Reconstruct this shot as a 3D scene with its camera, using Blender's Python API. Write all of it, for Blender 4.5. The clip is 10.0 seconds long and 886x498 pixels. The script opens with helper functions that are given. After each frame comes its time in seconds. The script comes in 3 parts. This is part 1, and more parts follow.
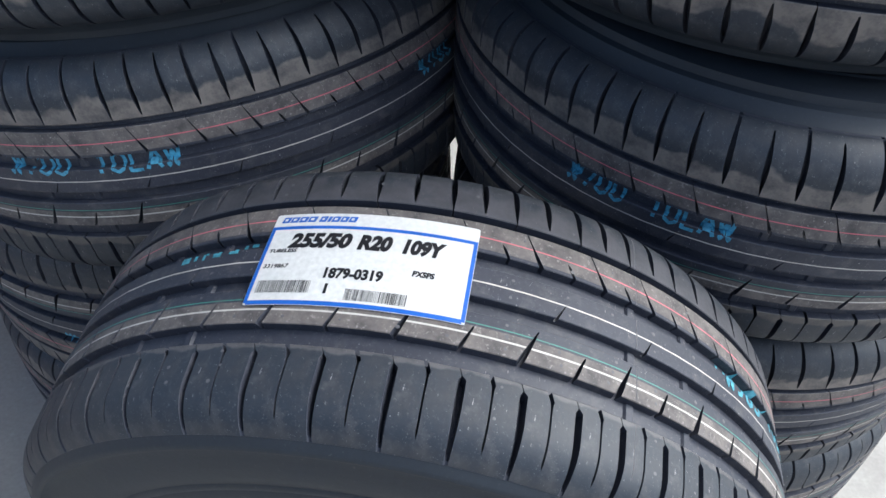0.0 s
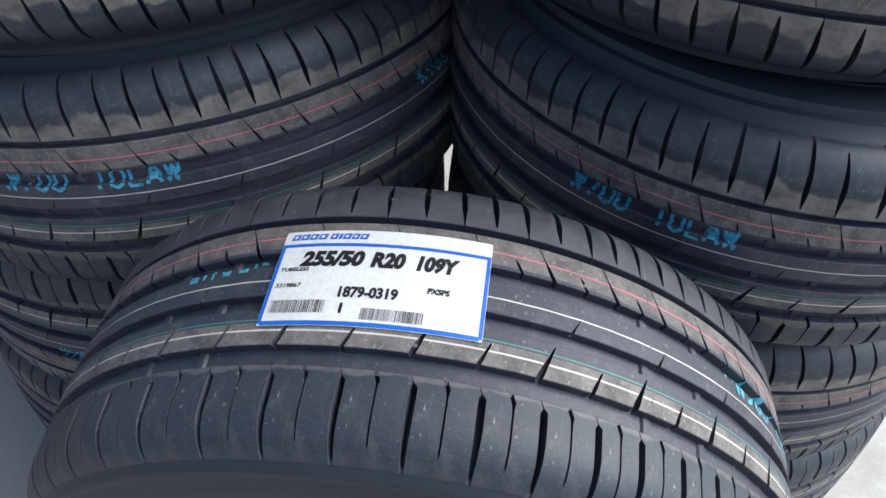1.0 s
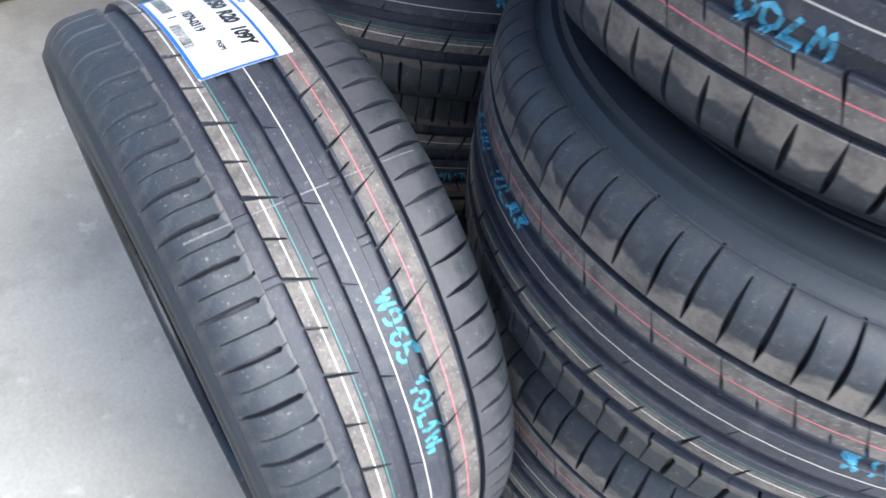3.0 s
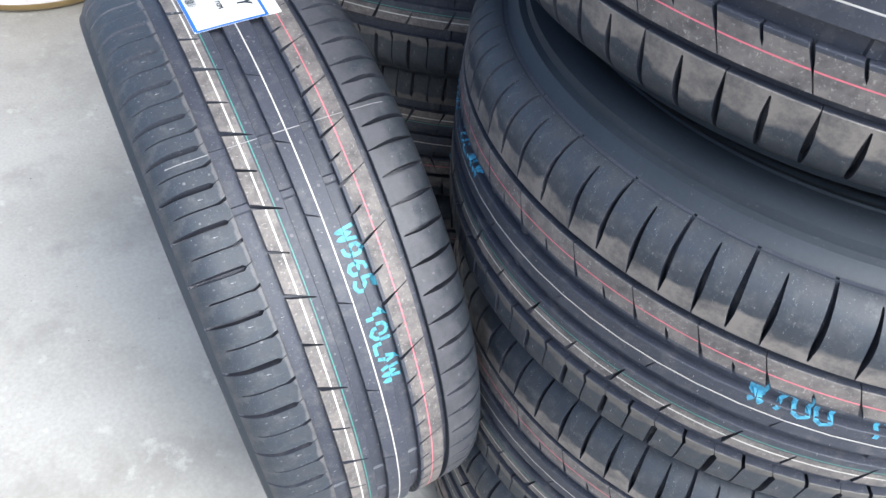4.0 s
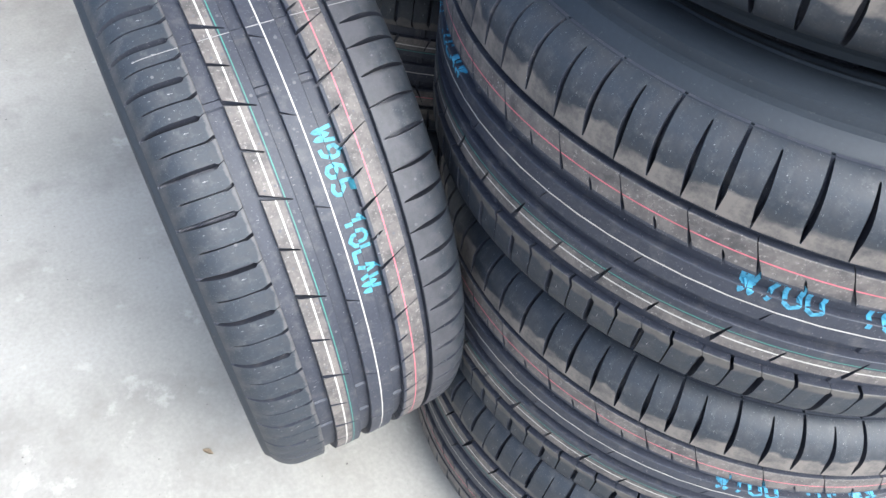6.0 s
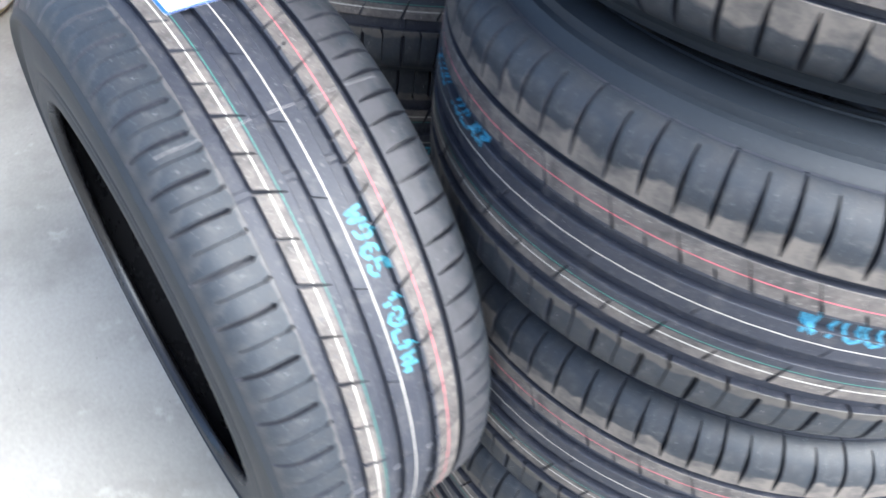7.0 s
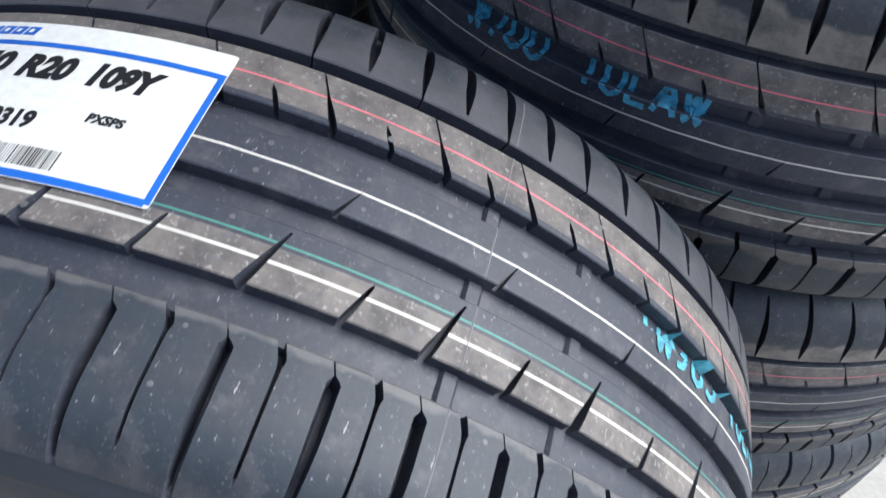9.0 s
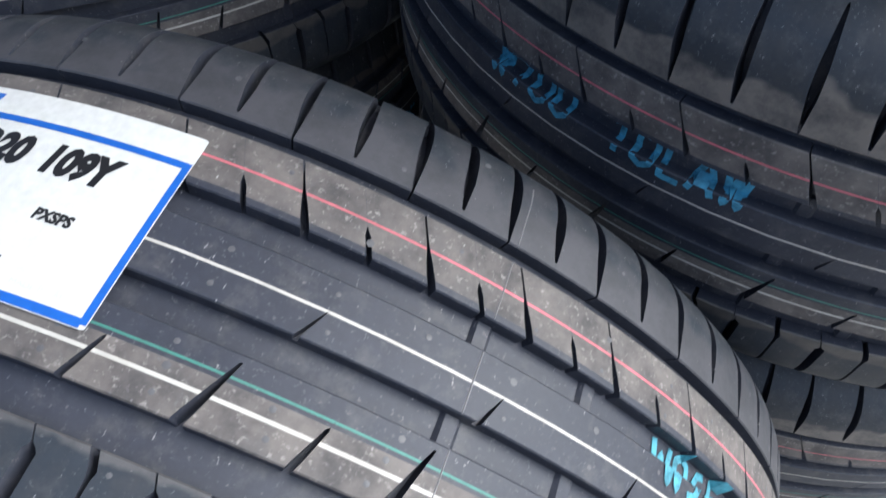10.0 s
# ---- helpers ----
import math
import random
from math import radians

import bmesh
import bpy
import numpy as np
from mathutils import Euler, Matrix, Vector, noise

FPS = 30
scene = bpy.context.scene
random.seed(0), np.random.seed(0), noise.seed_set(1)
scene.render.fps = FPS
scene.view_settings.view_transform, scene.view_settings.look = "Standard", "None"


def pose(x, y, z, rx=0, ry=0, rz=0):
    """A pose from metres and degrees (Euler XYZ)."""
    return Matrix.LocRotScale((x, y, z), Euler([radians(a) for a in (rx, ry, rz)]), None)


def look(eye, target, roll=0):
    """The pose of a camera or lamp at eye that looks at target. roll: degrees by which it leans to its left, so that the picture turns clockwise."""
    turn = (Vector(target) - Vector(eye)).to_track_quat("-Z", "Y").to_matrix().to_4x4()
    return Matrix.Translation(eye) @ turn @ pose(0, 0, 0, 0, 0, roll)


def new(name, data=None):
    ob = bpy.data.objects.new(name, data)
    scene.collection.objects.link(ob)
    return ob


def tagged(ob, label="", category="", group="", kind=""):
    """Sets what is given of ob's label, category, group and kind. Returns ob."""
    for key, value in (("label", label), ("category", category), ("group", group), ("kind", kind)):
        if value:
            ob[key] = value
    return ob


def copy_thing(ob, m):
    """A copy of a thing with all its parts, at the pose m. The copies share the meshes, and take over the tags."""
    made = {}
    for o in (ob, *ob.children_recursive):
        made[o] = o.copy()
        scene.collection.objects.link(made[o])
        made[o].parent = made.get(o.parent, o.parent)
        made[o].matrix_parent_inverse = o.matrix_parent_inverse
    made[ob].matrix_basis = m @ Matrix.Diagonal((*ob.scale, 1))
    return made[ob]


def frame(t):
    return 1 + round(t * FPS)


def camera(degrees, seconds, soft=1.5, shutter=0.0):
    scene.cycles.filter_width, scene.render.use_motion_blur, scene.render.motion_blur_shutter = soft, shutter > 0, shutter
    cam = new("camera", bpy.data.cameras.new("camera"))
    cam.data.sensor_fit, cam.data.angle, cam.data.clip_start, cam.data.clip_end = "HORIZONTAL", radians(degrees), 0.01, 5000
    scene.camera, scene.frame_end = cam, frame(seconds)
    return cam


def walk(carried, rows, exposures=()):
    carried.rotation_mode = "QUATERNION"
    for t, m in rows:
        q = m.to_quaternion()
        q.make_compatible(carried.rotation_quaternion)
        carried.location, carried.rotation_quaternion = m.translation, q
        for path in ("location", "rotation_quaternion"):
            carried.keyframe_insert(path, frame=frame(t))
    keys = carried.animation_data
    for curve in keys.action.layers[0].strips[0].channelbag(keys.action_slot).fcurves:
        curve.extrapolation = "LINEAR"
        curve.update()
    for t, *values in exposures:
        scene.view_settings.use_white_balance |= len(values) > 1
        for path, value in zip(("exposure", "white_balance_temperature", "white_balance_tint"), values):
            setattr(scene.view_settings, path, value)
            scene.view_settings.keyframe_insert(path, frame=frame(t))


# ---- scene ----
cam = camera(62.56, 10.0, shutter=0.4)
ROWS = [
    (0.0, 0.0732, -0.4316, 1.1352, 47.38, -2.20, 9.18),
    (0.5, 0.0599, -0.4254, 1.1465, 46.62, -1.81, 8.52),
    (1.0, 0.0463, -0.4240, 1.1439, 47.17, -2.58, 7.37),
    (1.5, 0.1380, -0.4072, 1.1496, 47.54, -0.82, 13.57),
    (2.0, 0.3028, -0.3945, 1.1424, 44.89, -4.08, 30.36),
    (2.5, 0.4193, -0.3121, 1.1203, 43.68, -7.03, 45.53),
    (3.0, 0.5785, -0.2760, 1.1320, 44.40, -9.70, 55.90),
    (3.2, 0.6155, -0.2630, 1.1470, 43.25, -9.45, 58.60),
    (4.3, 0.7211, -0.2239, 1.1324, 45.32, -6.85, 62.38),
    (4.5, 0.7180, -0.2259, 1.1319, 44.38, -6.55, 62.13),
    (5.0, 0.7371, -0.2275, 1.1086, 43.87, -7.18, 61.71),
    (5.5, 0.7449, -0.2246, 1.0860, 43.06, -7.83, 61.83),
    (5.7, 0.7452, -0.2252, 1.0807, 42.95, -7.87, 61.91),
    (6.8, 0.7228, -0.2624, 1.0658, 45.97, -7.97, 56.05),
    (7.0, 0.6662, -0.3152, 1.0630, 48.58, -8.75, 52.41),
    (7.5, 0.5060, -0.3909, 1.0848, 48.76, -6.27, 38.60),
    (8.0, 0.3625, -0.3759, 1.0285, 46.77, -3.78, 29.45),
    (8.5, 0.2526, -0.3059, 0.9893, 42.93, -2.75, 19.91),
    (9.0, 0.1961, -0.2632, 0.9535, 42.59, -2.51, 13.77),
    (9.5, 0.1914, -0.2171, 0.9536, 40.35, -2.25, 15.93),
    (10.0, 0.2054, -0.1861, 0.9684, 39.57, -1.31, 19.29),
]
TYRE_TURN = (3.83, -8.45, 90.0)
EXPOSURES = [(0.0, 1.20), (1.5, 1.20), (3.0, 1.70), (5.5, 1.60), (7.0, 2.00), (7.5, 2.22), (8.2, 1.80), (9.0, 1.25), (10.0, 1.14)]
walk(cam, [(t, pose(*p)) for t, *p in ROWS], [(t, e, 5620, 4) for t, e in EXPOSURES])

# ---- the light: overcast sky, held back by an unseen roof and walls added below ----
world = bpy.data.worlds.new("sky")
scene.world = world
world.use_nodes = True
wn = world.node_tree.nodes
sky = wn.new("ShaderNodeTexSky")
sky.sky_type = "NISHITA"
sky.sun_disc = False
sky.sun_elevation = radians(48)
sky.sun_rotation = radians(75)
sky.dust_density = 6.0
sky.air_density = 0.8
sky.ozone_density = 0.4
world.node_tree.links.new(sky.outputs["Color"], wn["Background"].inputs["Color"])
wn["Background"].inputs["Strength"].default_value = 0.15
sun = new("sun", bpy.data.lights.new("sun", "SUN"))
sun.data.energy = 1.0
sun.data.angle = radians(48)
sun.data.color = (0.97, 0.985, 1.0)
sun.matrix_world = look((3.6, 0.2, 3.0), (0, 0, 0))


# ---- materials ----
def mat(name, base, rough=0.6, metal=0.0, tint=None, scale=8.0, amount=0.5, fine=250.0, bump=0.15, spec=0.5, random_tone=0.0, rough_var=0.1):
    """Principled surface with tone variation at two scales and fine relief, in object space metres."""
    m = bpy.data.materials.new(name)
    m.use_nodes = True
    n, l = m.node_tree.nodes, m.node_tree.links
    p = n["Principled BSDF"]
    p.inputs["Metallic"].default_value = metal
    p.inputs["Specular IOR Level"].default_value = spec
    co = n.new("ShaderNodeTexCoord")
    big, small = n.new("ShaderNodeTexNoise"), n.new("ShaderNodeTexNoise")
    big.inputs["Scale"].default_value, small.inputs["Scale"].default_value = scale, fine
    big.inputs["Detail"].default_value, small.inputs["Detail"].default_value = 6.0, 3.0
    big.inputs["Roughness"].default_value = 0.62
    l.new(co.outputs["Object"], big.inputs["Vector"])
    l.new(co.outputs["Object"], small.inputs["Vector"])
    ramp = n.new("ShaderNodeValToRGB")
    ramp.color_ramp.elements[0].position, ramp.color_ramp.elements[1].position = 0.38, 0.66
    l.new(big.outputs["Fac"], ramp.inputs["Fac"])
    mix = n.new("ShaderNodeMix")
    mix.data_type = "RGBA"
    mix.inputs["A"].default_value = (*base, 1)
    mix.inputs["B"].default_value = (*(tint or [c * 1.25 for c in base]), 1)
    mul = n.new("ShaderNodeMath")
    mul.operation = "MULTIPLY"
    mul.inputs[1].default_value = amount
    l.new(ramp.outputs["Color"], mul.inputs[0])
    l.new(mul.outputs[0], mix.inputs["Factor"])
    grain = n.new("ShaderNodeHueSaturation")
    span = n.new("ShaderNodeMapRange")
    span.inputs["To Min"].default_value, span.inputs["To Max"].default_value = 0.82, 1.18
    l.new(small.outputs["Fac"], span.inputs["Value"])
    l.new(span.outputs["Result"], grain.inputs["Value"])
    l.new(mix.outputs["Result"], grain.inputs["Color"])
    l.new(grain.outputs["Color"], p.inputs["Base Color"])
    rr = n.new("ShaderNodeMapRange")
    rr.inputs["To Min"].default_value, rr.inputs["To Max"].default_value = rough - rough_var, rough + rough_var
    l.new(big.outputs["Fac"], rr.inputs["Value"])
    l.new(rr.outputs["Result"], p.inputs["Roughness"])
    b = n.new("ShaderNodeBump")
    b.inputs["Strength"].default_value, b.inputs["Distance"].default_value = bump, 0.001
    l.new(small.outputs["Fac"], b.inputs["Height"])
    l.new(b.outputs["Normal"], p.inputs["Normal"])
    return m


def speckled(m, colour, amount, scale, low, high, stretch=(1.0, 1.0, 1.0)):
    """Lays thin pale dust, scuffs or painted glints with ragged edges over a surface."""
    n, l = m.node_tree.nodes, m.node_tree.links
    p = n["Principled BSDF"]
    co, mapping = n.new("ShaderNodeTexCoord"), n.new("ShaderNodeMapping")
    mapping.inputs["Scale"].default_value = stretch
    l.new(co.outputs["Object"], mapping.inputs["Vector"])
    tex = n.new("ShaderNodeTexNoise")
    tex.inputs["Scale"].default_value, tex.inputs["Detail"].default_value, tex.inputs["Roughness"].default_value = scale, 5.0, 0.68
    l.new(mapping.outputs["Vector"], tex.inputs["Vector"])
    cut = n.new("ShaderNodeMapRange")
    cut.inputs["From Min"].default_value, cut.inputs["From Max"].default_value = low, high
    cut.inputs["To Max"].default_value = amount
    l.new(tex.outputs["Fac"], cut.inputs["Value"])
    mix = n.new("ShaderNodeMix")
    mix.data_type = "RGBA"
    l.new(p.inputs["Base Color"].links[0].from_socket, mix.inputs["A"])
    mix.inputs["B"].default_value = (*colour, 1)
    l.new(cut.outputs["Result"], mix.inputs["Factor"])
    l.new(mix.outputs["Result"], p.inputs["Base Color"])
    return m


def dust_and_glints(m):
    """Specks of dust from handling, and pale streaks across the tread painted as glints."""
    speckled(m, (0.10, 0.096, 0.094), 0.5, 60.0, 0.52, 0.72)
    speckled(m, (0.42, 0.41, 0.40), 0.8, 620.0, 0.662, 0.705, (0.3, 1.0, 1.0))
    return speckled(m, (0.13, 0.125, 0.125), 0.7, 420.0, 0.60, 0.70)


RUBBER = dust_and_glints(mat("black_rubber", (0.026, 0.029, 0.041), 0.56, tint=(0.039, 0.042, 0.056), scale=16, amount=0.7, spec=0.42))
BLOOM = dust_and_glints(mat("dusty_rubber", (0.138, 0.122, 0.112), 0.68, tint=(0.054, 0.050, 0.050), scale=55, amount=0.9, spec=0.4))
speckled(BLOOM, (0.30, 0.275, 0.26), 0.65, 330.0, 0.575, 0.68)
SIDE = speckled(mat("sidewall_rubber", (0.016, 0.021, 0.028), 0.58, tint=(0.024, 0.030, 0.039), scale=9, amount=0.6, spec=0.38), (0.09, 0.088, 0.085), 0.5, 260.0, 0.63, 0.72)
LINER = mat("inner_liner_rubber", (0.014, 0.014, 0.016), 0.27, tint=(0.02, 0.02, 0.021), scale=12)
WHITE_LINE = mat("white_line_paint", (0.50, 0.48, 0.44), 0.6, tint=(0.34, 0.32, 0.28), scale=45, amount=0.7)
RED_LINE = mat("red_line_paint", (0.58, 0.13, 0.17), 0.6, tint=(0.32, 0.09, 0.10), scale=30, amount=0.7)
GREEN_LINE = mat("green_line_paint", (0.05, 0.20, 0.16), 0.6, tint=(0.06, 0.12, 0.10), scale=30, amount=0.6)
# same stamp ink, colour brightened on the stacks to offset shade in the groove
STACK_STAMP = mat("brightened_blue_stamp_ink", (0.09, 0.34, 0.50), 0.6, tint=(0.05, 0.17, 0.25), scale=110, amount=0.85)
BLUE_STAMP = mat("blue_stamp_ink", (0.085, 0.32, 0.40), 0.6, tint=(0.05, 0.18, 0.23), scale=110, amount=0.85)
for ink in (BLUE_STAMP, STACK_STAMP):
    n, l = ink.node_tree.nodes, ink.node_tree.links
    tex, cover, co = n.new("ShaderNodeTexNoise"), n.new("ShaderNodeMapRange"), n.new("ShaderNodeTexCoord")
    tex.inputs["Scale"].default_value, tex.inputs["Detail"].default_value = 230.0, 3.0
    l.new(co.outputs["Object"], tex.inputs["Vector"])
    cover.inputs["From Min"].default_value, cover.inputs["From Max"].default_value, cover.inputs["To Min"].default_value = 0.30, 0.50, 0.60
    l.new(tex.outputs["Fac"], cover.inputs["Value"])
    l.new(cover.outputs["Result"], n["Principled BSDF"].inputs["Alpha"])
CONCRETE = mat("concrete", (0.355, 0.342, 0.310), 0.80, tint=(0.28, 0.266, 0.236), scale=3.2, amount=0.75, fine=140, bump=0.3)
speckled(CONCRETE, (0.22, 0.205, 0.185), 0.6, 8.0, 0.50, 0.70)
speckled(CONCRETE, (0.47, 0.45, 0.415), 0.6, 14.0, 0.60, 0.70)
speckled(CONCRETE, (0.13, 0.12, 0.11), 0.7, 120.0, 0.66, 0.72)
# greys of the unseen walls and roof, set for how much they bounce
UNSEEN_WALL = mat("unseen_wall_grey", (0.30, 0.297, 0.293), 0.85, tint=(0.24, 0.237, 0.233), scale=1.5, amount=0.8)
SHADING_ROOF = mat("unseen_roof_grey", (0.16, 0.165, 0.17), 0.6, tint=(0.12, 0.125, 0.13), scale=1.5)
GOLD = mat("gold_wrapping_foil", (0.42, 0.30, 0.13), 0.34, metal=0.5, tint=(0.30, 0.21, 0.09), scale=30, amount=0.7, fine=60, bump=0.6)
WRAP_WHITE = mat("white_wrapping_band", (0.62, 0.58, 0.57), 0.5, tint=(0.42, 0.38, 0.37), scale=25)
WRAP_RED = mat("red_wrapping_band", (0.55, 0.04, 0.05), 0.5, tint=(0.4, 0.03, 0.04), scale=25)
WRAP_NAVY = mat("navy_wrapping_band", (0.03, 0.04, 0.10), 0.5, scale=25)
VENT = mat("pale_rubber_nub", (0.075, 0.075, 0.08), 0.5, scale=25)
SEAM = mat("pale_mould_flash", (0.24, 0.23, 0.23), 0.6, scale=60)
PAPER = mat("label_paper", (0.60, 0.60, 0.575), 0.35, tint=(0.55, 0.55, 0.52), scale=20, amount=0.5, bump=0.03)
LABEL_BLUE = mat("label_blue_ink", (0.02, 0.10, 0.40), 0.35, bump=0.03)
LABEL_BLACK = mat("label_black_ink", (0.012, 0.012, 0.014), 0.4, bump=0.03)
LABEL_GREY = mat("label_grey_ink", (0.50, 0.51, 0.53), 0.4, bump=0.03)


def bloomed(name, x_in, x_out, scale=26.0, colour=(0.11, 0.10, 0.094), edge=(0.50, 0.64)):
    """Shoulder rubber with a tan waxy bloom that thins out from the tread towards the sidewall with a ragged edge."""
    m = dust_and_glints(mat(name, (0.0185, 0.024, 0.032), 0.54, tint=(0.029, 0.035, 0.045), scale=16, amount=0.6, spec=0.4))
    n, l = m.node_tree.nodes, m.node_tree.links
    co, info = n.new("ShaderNodeTexCoord"), n.new("ShaderNodeObjectInfo")
    shift = n.new("ShaderNodeVectorMath")
    shift.operation = "MULTIPLY_ADD"
    l.new(info.outputs["Random"], shift.inputs[0])
    shift.inputs[1].default_value = (0.0, 9.0, 5.0)
    l.new(co.outputs["Object"], shift.inputs[2])
    noise_tex = n.new("ShaderNodeTexNoise")
    noise_tex.inputs["Scale"].default_value = scale
    noise_tex.inputs["Detail"].default_value = 4.0
    l.new(shift.outputs[0], noise_tex.inputs["Vector"])
    sep = n.new("ShaderNodeSeparateXYZ")
    l.new(co.outputs["Object"], sep.inputs[0])
    fall = n.new("ShaderNodeMapRange")
    fall.inputs["From Min"].default_value, fall.inputs["From Max"].default_value = x_in, x_out
    fall.inputs["To Min"].default_value, fall.inputs["To Max"].default_value = 0.42, -0.30
    l.new(sep.outputs["X"], fall.inputs["Value"])
    add = n.new("ShaderNodeMath")
    l.new(noise_tex.outputs["Fac"], add.inputs[0])
    l.new(fall.outputs["Result"], add.inputs[1])
    cut = n.new("ShaderNodeMapRange")
    cut.inputs["From Min"].default_value, cut.inputs["From Max"].default_value = edge
    l.new(add.outputs[0], cut.inputs["Value"])
    mix = n.new("ShaderNodeMix")
    mix.data_type = "RGBA"
    p = n["Principled BSDF"]
    l.new(p.inputs["Base Color"].links[0].from_socket, mix.inputs["A"])
    mix.inputs["B"].default_value = (*colour, 1)
    l.new(cut.outputs["Result"], mix.inputs["Factor"])
    l.new(mix.outputs["Result"], p.inputs["Base Color"])
    speckled(m, (0.036, 0.037, 0.041), 0.75, 55.0, 0.44, 0.66)
    # finer glint streaks painted over the shoulder
    return speckled(m, (0.25, 0.24, 0.235), 0.8, 700.0, 0.68, 0.72, (0.4, 1.0, 1.0))


NEAR_SHOULDER = bloomed("shoulder_rubber", -0.0715, -0.081, 40.0, (0.080, 0.078, 0.080), (0.52, 0.66))
FAR_SHOULDER = bloomed("dusty_shoulder_rubber", 0.066, 0.120, 60.0, (0.060, 0.059, 0.066), (0.46, 0.70))
STACK_NEAR = bloomed("shoulder_rubber", -0.0725, -0.092, 24.0, (0.085, 0.078, 0.072), (0.52, 0.64))
STACK_FAR = bloomed("worn_shoulder_rubber", 0.064, 0.103, 17.0, (0.150, 0.133, 0.119), (0.52, 0.585))


# ---- building helpers ----
def mesh_of(name, verts, faces, mats, index=None, sharp=32):
    me = bpy.data.meshes.new(name)
    me.from_pydata(verts, [], faces)
    for m in mats:
        me.materials.append(m)
    if index:
        me.polygons.foreach_set("material_index", index)
    me.validate()
    me.shade_smooth()
    me.set_sharp_from_angle(angle=radians(sharp))
    return me


def part(name, me, parent, label="", m=None):
    ob = new(name, me)
    ob.parent = parent
    if m is not None:
        ob.matrix_basis = m
    if label:
        ob["label"] = label
    return ob


def box(name, size, m, material, bevel=0.004, parent=None):
    bm = bmesh.new()
    bmesh.ops.create_cube(bm, size=1.0)
    bmesh.ops.scale(bm, vec=size, verts=bm.verts)
    if bevel:
        bmesh.ops.bevel(bm, geom=bm.edges[:], offset=bevel, segments=2, affect="EDGES", profile=0.5)
    me = bpy.data.meshes.new(name)
    bm.to_mesh(me)
    bm.free()
    me.materials.append(material)
    ob = new(name, me)
    ob.matrix_basis = m
    ob.parent = parent
    return ob


# ---- the tyre: axle along x, tread radius 381.5 mm, section 265 mm ----
R0 = 0.3815


MID = -0.0075  # middle of the section, beside the thin white line at x = 0


def crown(x):
    """Tread radius at the axial place x: a flat crown that rolls over into the shoulders."""
    x = x - MID
    r = R0 - x * x / 2.6
    a = abs(x) - 0.0935
    if a > 0:
        r -= 0.036 - math.sqrt(max(0.036 ** 2 - a * a, 0)) if a < 0.036 else 0.036
    return r


def at(x, r, deg):
    a = radians(deg)
    return (x, -r * math.sin(a), r * math.cos(a))


MM = math.degrees(0.001 / R0)  # degrees of arc for a millimetre


def tread_strip(name, rows, cuts, mats, zones, base_drop=0.0085):
    """A stretch of the tread between the first and the last of its cuts. rows: (x, drop); cuts: (angle, function of x that
    gives a skew in degrees, a half width in mm, a depth in m and, where one wall slopes, the place of its foot); zones: (x0, x1, material index) of paint and dusty bands."""
    verts, faces, index = [], [], []
    full = [(rows[0][0], base_drop)] + list(rows) + [(rows[-1][0], base_drop)]
    for x, drop in full:
        r = crown(x) - drop
        last = None
        for k, (a0, cut) in enumerate(cuts):
            skew, w, d, *foot = cut(x)
            a = a0 + skew
            d = max(min(d, base_drop + 0.0005) - drop, 0.0) if w > 0.06 else 0.0
            w = max(w, 0.06) * MM
            if k:
                verts += [at(x, r, last + (a - w - last) * q / 3) for q in (1, 2, 3)]
                verts += [at(x, r - d, a - w * (foot[0] if foot else 0.88)), at(x, r - d, a + w * 0.88)]
            verts.append(at(x, r, a + w))
            last = a + w
    n = 1 + 6 * (len(cuts) - 1)
    for i in range(len(full) - 1):
        xm = (full[i][0] + full[i + 1][0]) / 2
        zone = 0
        for x0, x1, z in zones:
            if x0 <= xm <= x1:
                zone = z
        for j in range(n - 1):
            q = i * n + j
            faces.append((q, q + 1, q + n + 1, q + n))
            index.append(0 if j % 6 > 2 or i in (0, len(full) - 2) else zone)
    return mesh_of(name, verts, faces, mats, index)


def ramp(x, x0, x1, a, b):
    t = min(max((x - x0) / (x1 - x0), 0), 1)
    return a + (b - a) * t


def span(x0, x1, n, edge=0.0006):
    """Rows from x0 to x1 with a small chamfer at both ends."""
    s = 1 if x1 > x0 else -1
    xs = [x0 + (x1 - x0) * i / n for i in range(n + 1)]
    return [(xs[0], edge), (xs[0] + s * edge, 0)] + [(x, 0) for x in xs[1:-1]] + [(xs[-1] - s * edge, 0), (xs[-1], edge)]


W_LINE, G_LINE, C_LINE, R_LINE = -0.0448, -0.0360, 0.0, 0.0425


def rows_with(rows, *lines):
    """Adds rows at the edges of painted lines, each a (centre, width)."""
    xs = list(rows)
    for c, w in lines:
        xs += [(c - w / 2, 0), (c + w / 2, 0)]
    return sorted(xs, key=lambda q: (q[0]))


def flat(*xs):
    return [(x, 0) for x in xs]


def spread(start, runs):
    """Angles of the repeats round the tyre from runs of (count, pitch), scaled to fill the circle, and the pitches."""
    pitches = [p for n, p in runs for _ in range(n)]
    k = 360 / sum(pitches)
    angles = [start]
    for p in pitches[:-1]:
        angles.append(angles[-1] + p * k)
    return angles, [p * k for p in pitches]


# repeats of two lengths in runs, as on a tyre made to run quietly
STANDING_TICKS = spread(-40.5, ((1, 7.1), (1, 8.3), (1, 7.3), (1, 7.6), (1, 7.35), (1, 6.97), (1, 6.45), (1, 6.11), (1, 5.27), (1, 5.69), (1, 5.46), (1, 6.52), (1, 6.49), (2, 7.4), (9, 7.8), (8, 6.9), (9, 7.7), (9, 7.08)))
STANDING_SLITS = spread(2.3, ((1, 7.8), (1, 8.2), (1, 7.0), (1, 7.4), (1, 8.65), (3, 9.4), (8, 9.9), (8, 8.9), (8, 9.7), (7, 9.24)))
